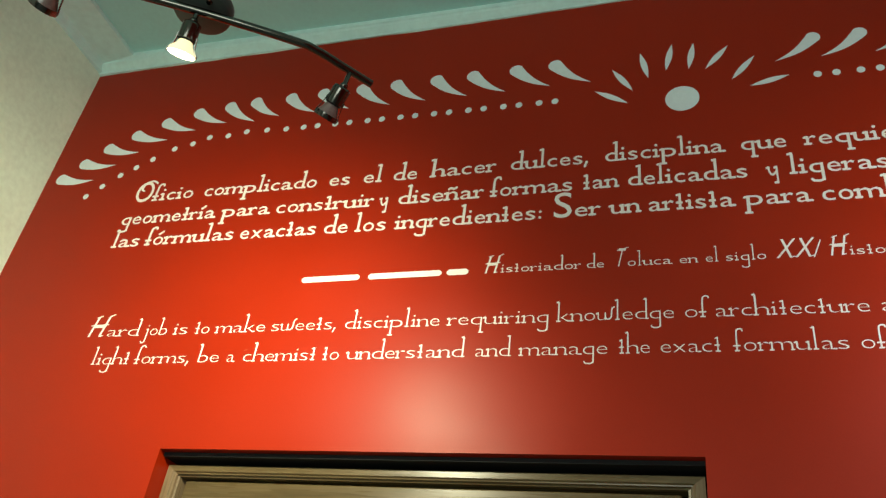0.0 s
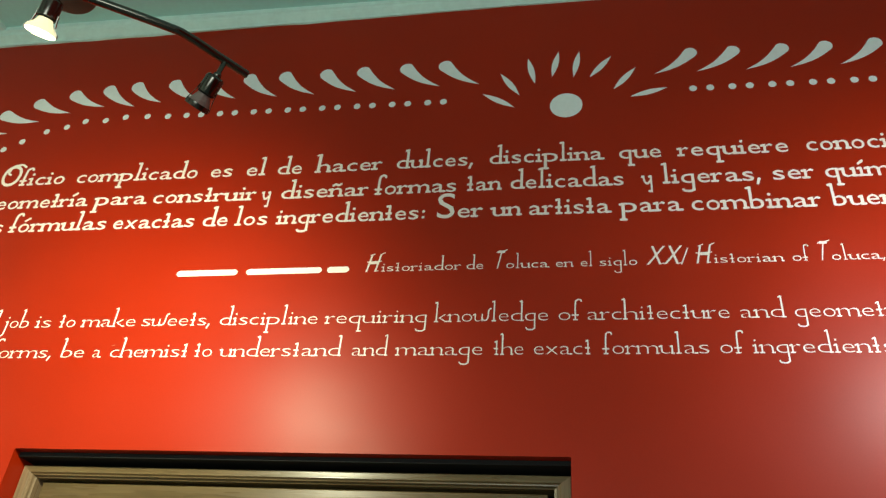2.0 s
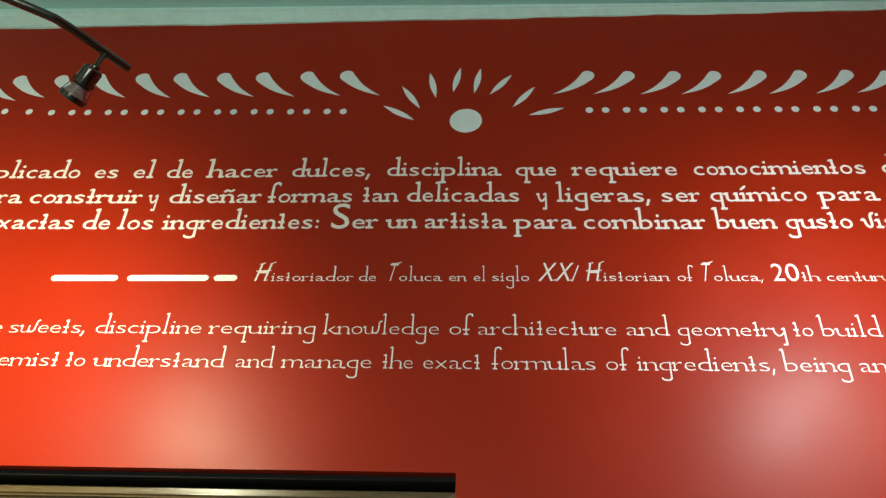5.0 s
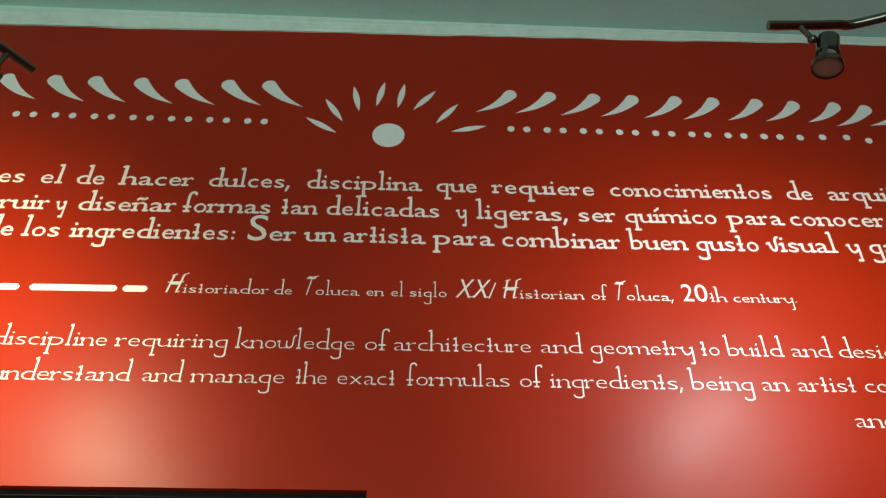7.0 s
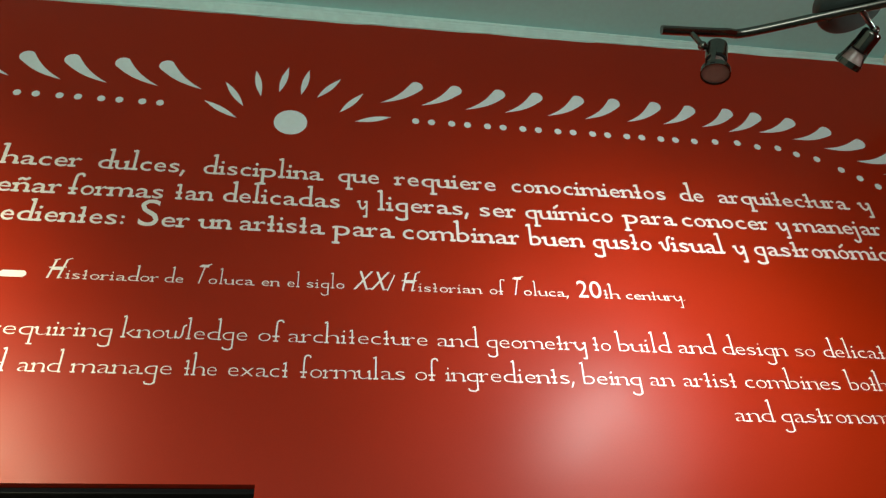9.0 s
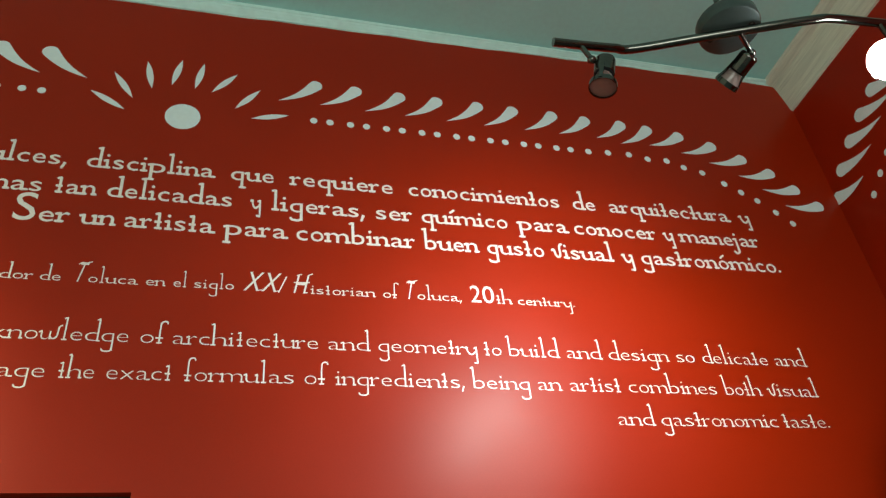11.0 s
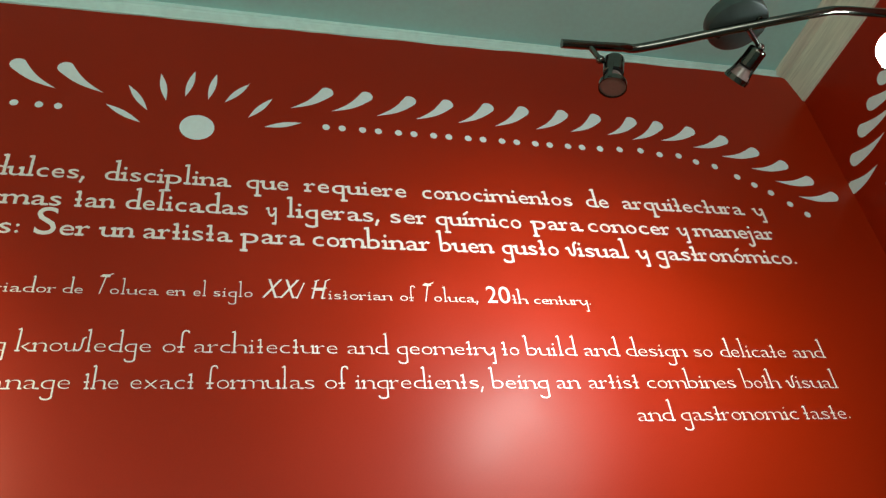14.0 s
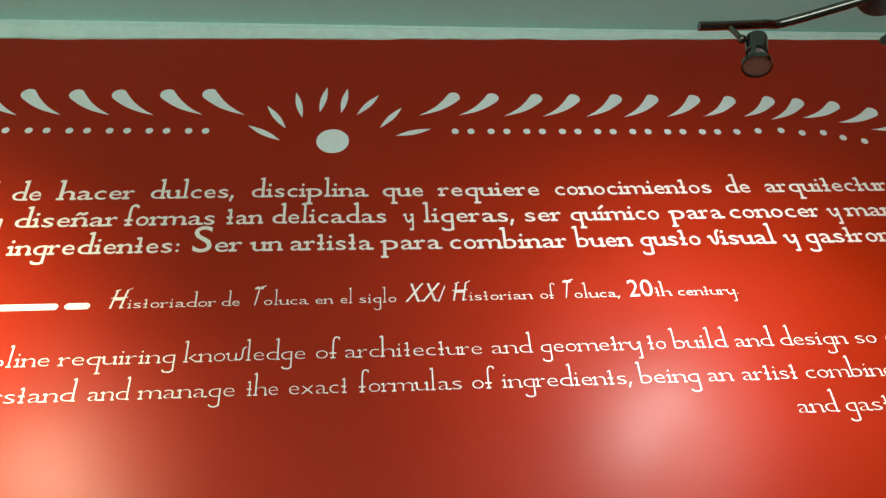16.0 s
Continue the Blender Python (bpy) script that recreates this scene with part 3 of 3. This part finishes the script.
def ribbon(points, r):
    """The outline of a pen stroke with round ends."""
    line = bent(points)
    count = len(line) - 1
    left, right = [], []
    for k, p in enumerate(line):
        way = (line[min(k + 1, count)] - line[max(k - 1, 0)]).normalized()
        side = Vector((-way.y, way.x)) * r
        left.append(p + side)
        right.append(p - side)
    first, last = (line[0] - line[1]).normalized(), (line[-1] - line[-2]).normalized()

    def cap(centre, way, size):
        side = Vector((-way.y, way.x))
        return [centre + size * (math.cos(q) * way + math.sin(q) * side) for q in (-0.9, -0.3, 0.3, 0.9)]
    return right + cap(line[-1], last, r) + left[::-1] + cap(line[0], first, r)


def strokes(c, w, p, top, deep):
    """Pen strokes of a letter with body width w, half pen width p, ascender top and descender depth, all in x-heights."""
    e, f, mid = 0.10, 0.82 * p, w / 2

    def foot(x, y=0.0, before=e, after=e):
        return [(x - p - before, y + f), (x + p + after, y + f)]

    def flag(x, y, reach=0.13):
        return [(x - p - reach, y - 0.17), (x - 0.3 * p, y - p)]

    def hook(x, back):
        return [(x, -0.55 * deep), (x - 0.05, -0.86 * deep), (x - 0.30, -deep - 0.02), (x - back, -0.97 * deep), (x - back - 0.14, -0.80 * deep)]
    right = w - p
    if c == "i":
        return [[(mid, f), (mid, 1 - p)], flag(mid, 1.0), foot(mid)]
    if c == "j":
        return [[(mid, 1 - p), (mid, -0.5 * deep)], hook(mid, 0.42), flag(mid, 1.0)]
    if c == "l":
        return [[(mid, f), (mid, top - p)], flag(mid, top), foot(mid)]
    if c == "t":
        return [[(mid, f), (mid, 1.62)], flag(mid, 1.62 + p), foot(mid), [(mid - 0.26, 0.74), (mid + 0.14, 0.74)]]
    if c == "f":
        return [[(mid - 0.08, f), (mid - 0.08, 1.55), (mid - 0.02, top - 0.26), (mid + 0.20, top - 0.06), (mid + 0.44, top - 0.10), (mid + 0.50, top - 0.28)], foot(mid - 0.08), [(mid - 0.36, 0.62), (mid + 0.18, 0.62)]]
    if c == "v":
        return [[(-0.12, 0.86), (0.06, 0.94), (0.14, 0.70), (0.20, 0.36), (0.40, 0.12), (0.62, 0.22), (0.70, 0.60), (0.70, 1.15), (0.80, 1.50), (0.98, 1.60)]]
    if c == "y":
        return [[(p, 1 - p), (p, 0.52), (0.30 * w, f + 0.03), (0.58 * w, f + 0.04), (right, 0.52)], [(right, 1 - p), (right, -deep + f)], flag(p, 1.0), flag(right, 1.0), [(right - p - 0.24, -deep + f), (right, -deep + f)]]
    if c == "/":
        return [[(0.0, -0.06), (w, top * 0.98)]]
    if c == ",":
        return [[(mid, 0.16), (mid - 0.16, -0.34)]]
    if c in ".:":
        return []
    if c == "w":
        half = 0.56 * w
        return [[(half - p, 0.5), (half, 0.25), (0.74 * w, 0.12), (0.90 * w, 0.36), (0.94 * w, 0.85), (0.95 * w, 1.25), (0.99 * w, 1.50), (w + 0.16, 1.62)], flag(p, 1.0)]
    if c == "g":
        return [hook(right, 0.74)]
    if c == "q":
        return [foot(right, -deep, 0.05, 0.16)]
    if c == "p":
        return [flag(p, 1.0), foot(p, -deep, 0.10, 0.14)]
    if c == "d":
        return [flag(right, top), foot(right, 0, 0.0, 0.09)]
    if c == "a":
        return [[(right - 0.04, f), (w + 0.10, f)]]
    if c == "u":
        return [flag(p, 1.0), flag(right, 1.0, 0.10), foot(right, 0, 0.0, 0.09)]
    if c == "b":
        return [flag(p, top)]
    if c in "hk":
        return [flag(p, top), foot(p), foot(right, 0, 0.0, 0.08)]
    if c == "n":
        return [flag(p, 1.0), foot(p, 0, e, 0.08), foot(right, 0, 0.0, 0.08)]
    if c == "m":
        return [flag(p, 1.0), foot(p, 0, e, 0.06), foot(right, 0, 0.0, 0.08)]
    if c == "r":
        return [flag(p, 1.0), foot(p)]
    if c == "H":
        return [[(-0.24, 0.66 * top), (w + 0.20, 0.70 * top)], [(-0.10, 1.12 * top), (0.42, 1.20 * top)], [(w - 0.1, 1.17 * top), (w + 0.34, 1.27 * top)], [(w - p, f), (w + 0.24, 0.16)]]
    if c == "T":
        return [[(-0.16, 1.06 * top), (0.10, 1.17 * top), (w * 0.6, 1.15 * top), (w + 0.24, 1.24 * top)]]
    if c == "X":
        return [[(w - 0.2, f), (w + 0.26, 0.22)]]
    if c == "O":
        return [[(0.34 * w, 1.08 * top), (0.26 * w, 0.78 * top), (0.40 * w, 0.66 * top)], [(0.42 * w, 1.16 * top), (0.80 * w, 1.22 * top), (1.04 * w, 1.08 * top)]]
    return []


def dots(c, w, p):
    """Round dots of a letter: centre and radius in x-heights."""
    return {"i": [(w / 2, 1.44, 1.25 * p)], "j": [(w / 2, 1.44, 1.25 * p)], ".": [(w / 2, 0.18, 1.2 * p)], ":": [(w / 2, 0.18, 1.2 * p), (w / 2, 0.82, 1.2 * p)], ",": [(w / 2, 0.16, 1.2 * p)]}.get(c, [])


def accent_strokes(c, w):
    if c == "ñ":
        return [[(0.18 * w, 1.34), (0.36 * w, 1.48), (0.62 * w, 1.36), (0.84 * w, 1.50)]]
    return [[(w / 2 - 0.10, 1.36), (w / 2 + 0.26, 1.66)]]


def drift(x, bold):
    """The hand-laid bold lines sink a little towards the east."""
    return 0.006 * max(0.0, min(1.0, (-0.8 - x) / 0.6)) - 0.0065 * max(0.0, min(1.0, (x + 0.1) / 0.6)) if bold else 0.0


def word(parent, text, weight, x0, x1, base, x_height, ascender, pen):
    """One cut-out word: each letter in its own room between x0 and x1."""
    if len(text) == 1:
        x0, x1 = x0 + 0.10 * (x1 - x0), x1 - 0.16 * (x1 - x0)
    if text[0] == "p":
        x0 += 0.007
    plain = [ACCENTS.get(c, c) for c in text]
    total = sum(ROOM[c] for c in plain) - GAP + LEAD + TRAIL
    across = (x1 - x0) / total
    top, deep = ascender / x_height, 0.66 * (ascender / x_height - 1)
    bold = weight > -0.01
    lean = 0.16 if text[0] in "HTX" else 0.0
    bm = bmesh.new()

    def lay(outline, lift):
        upper = [bm.verts.new((x0 + u * across, -lift, base + v * x_height + drift(x0 + u * across, bold))) for u, v in outline]
        lower = [bm.verts.new((q.co.x, -0.0003, q.co.z)) for q in upper]
        bm.faces.new(upper)
        for k in range(len(upper)):
            n = (k + 1) % len(upper)
            bm.faces.new((lower[k], lower[n], upper[n], upper[k]))

    start = LEAD
    for n, c in enumerate(plain):
        w = ROOM[c] - GAP - {"H": 0.5, "T": 0.5, "r": -0.05}.get(c, 0.0)
        lift = 0.00135
        if c not in DRAWN:
            tall = c.isupper() or c.isdigit()
            verts, faces = GLYPHS[(FONT_FORM.get(c, c), weight + (HEAVY if weight < 0 and tall else 0.0))]
            lo, hi = min(v.x for v in verts), max(v.x for v in verts)
            wide = 0.56 * w if c == "w" else w
            made = []
            for v in verts:
                u = (v.x - lo) / (hi - lo) * wide
                if tall:
                    z = v.y / L_FONT * top * (1.18 if c.isupper() else 1.10)
                    u += lean * z
                elif v.y > X_FONT:
                    z = 1 + (v.y - X_FONT) / (L_FONT - X_FONT) * (top - 1)
                else:
                    z = v.y / X_FONT if v.y > 0 else v.y / P_FONT * deep
                x = x0 + (start + u) * across
                made.append(bm.verts.new((x, -0.0003 if v.z < 0 else -lift, base + z * x_height + drift(x, bold))))
            for face in faces:
                if len(set(face)) > 2:
                    try:
                        bm.faces.new([made[k] for k in face])
                    except ValueError:
                        pass
        lines = strokes(c, w, pen, top, deep) + (accent_strokes(text[n], w) if text[n] in ACCENTS else [])
        for points in lines:
            lift += 0.00012
            lay([(start + q.x + (lean * q.y if c.isupper() else 0), q.y) for q in ribbon(points, pen)], lift)
        for u, v, r in ([] if text[n] in ACCENTS else dots(c, w, pen)):
            lift += 0.00012
            lay([(start + a, b) for a, b in disc_outline(u, v, r, sides=12)], lift)
        start += ROOM[c]
    part("word", bm, LETTER, parent)


for label, base, x_height, ascender, weight, words in LINES:
    line = empty("wall_lettering", words[0][1], 0, base)
    tagged(line, label + " on the red wall", "lettering", "lines of wall lettering")
    for text, x0, x1 in words:
        if text:
            word(line, text, weight, x0, x1, base, x_height, ascender, 0.116 if weight > -0.01 else 0.074)
        else:
            r = 0.006
            corners = [(x0 + r, base), (x1 - r, base), (x1, base + r), (x1, base + 0.012), (x1 - r, base + 0.018), (x0 + r, base + 0.018), (x0, base + 0.012), (x0, base + r)]
            part("bar", flat_shape(corners, on_north), LETTER, line)

# ---------------------------------------------------------------- plaster niche by the side wall
def niche_x(z):
    """The flank of the niche, leaning outwards towards its foot."""
    return 1.717 - 0.50 * (2.409 - z) - 0.10 * (2.409 - z) ** 2 if z > 2.0 else 1.496 - 0.05 * (2.0 - z)


niche = empty("plaster_niche", 1.85, -0.38, 0)
tagged(niche, "grey-green plaster niche with worn gold edging beside the red wall", "niche")
bm, rings = bmesh.new(), []
for z in (0.0, 0.9, 1.8, 2.0, 2.08, 2.16, 2.24, 2.32, 2.378):
    sway = 0.004 * noise.noise(Vector((z * 14, 1.7, 0)))
    rings.append([bm.verts.new(p) for p in ((niche_x(z) + sway, -0.60, z), (EAST - 0.004, -0.60, z), (EAST - 0.004, -0.200 + sway, z), (niche_x(z) + 0.012 + sway, -0.200 + sway, z), (niche_x(z) + sway, -0.214 + sway, z))])
for one, two in zip(rings, rings[1:]):
    for k in range(5):
        bm.faces.new((one[k], one[(k + 1) % 5], two[(k + 1) % 5], two[k]))
bm.faces.new(rings[0])
bm.faces.new(rings[-1])
part("body", bm, STONE, niche, smooth=True)
part("groove", one_box(1.726, EAST - 0.004, -0.59, -0.208, 2.378, 2.390), BLACK, niche, "dark groove under the cap")
part("cap", one_box(1.734, EAST - 0.004, -0.60, -0.205, 2.390, 2.416, bevel=0.009), STONE, niche)
bm = bmesh.new()
for k in range(44):
    a = math.pi * k / 43
    y, z = -0.390 + 0.172 * math.cos(a), 2.140 + 0.110 * math.sin(a)
    bmesh.ops.create_icosphere(bm, subdivisions=2, radius=0.0060 + 0.0022 * math.sin(k * 2.1), matrix=Matrix.Translation((niche_x(z) - 0.002, y, z)))
part("edging", bm, GOLD, niche, "knobbly worn gold edging", smooth=True)
outline = [(-0.390 + 0.160 * math.cos(math.pi * k / 20), 2.140 + 0.098 * math.sin(math.pi * k / 20)) for k in range(21)] + [(-0.550, 2.02), (-0.230, 2.02)]
part("panel", flat_shape(outline, lambda u, v, lift: Vector((niche_x(v) - 0.002 - lift * 3, u, v))), OCHRE, niche, "ochre arched panel")
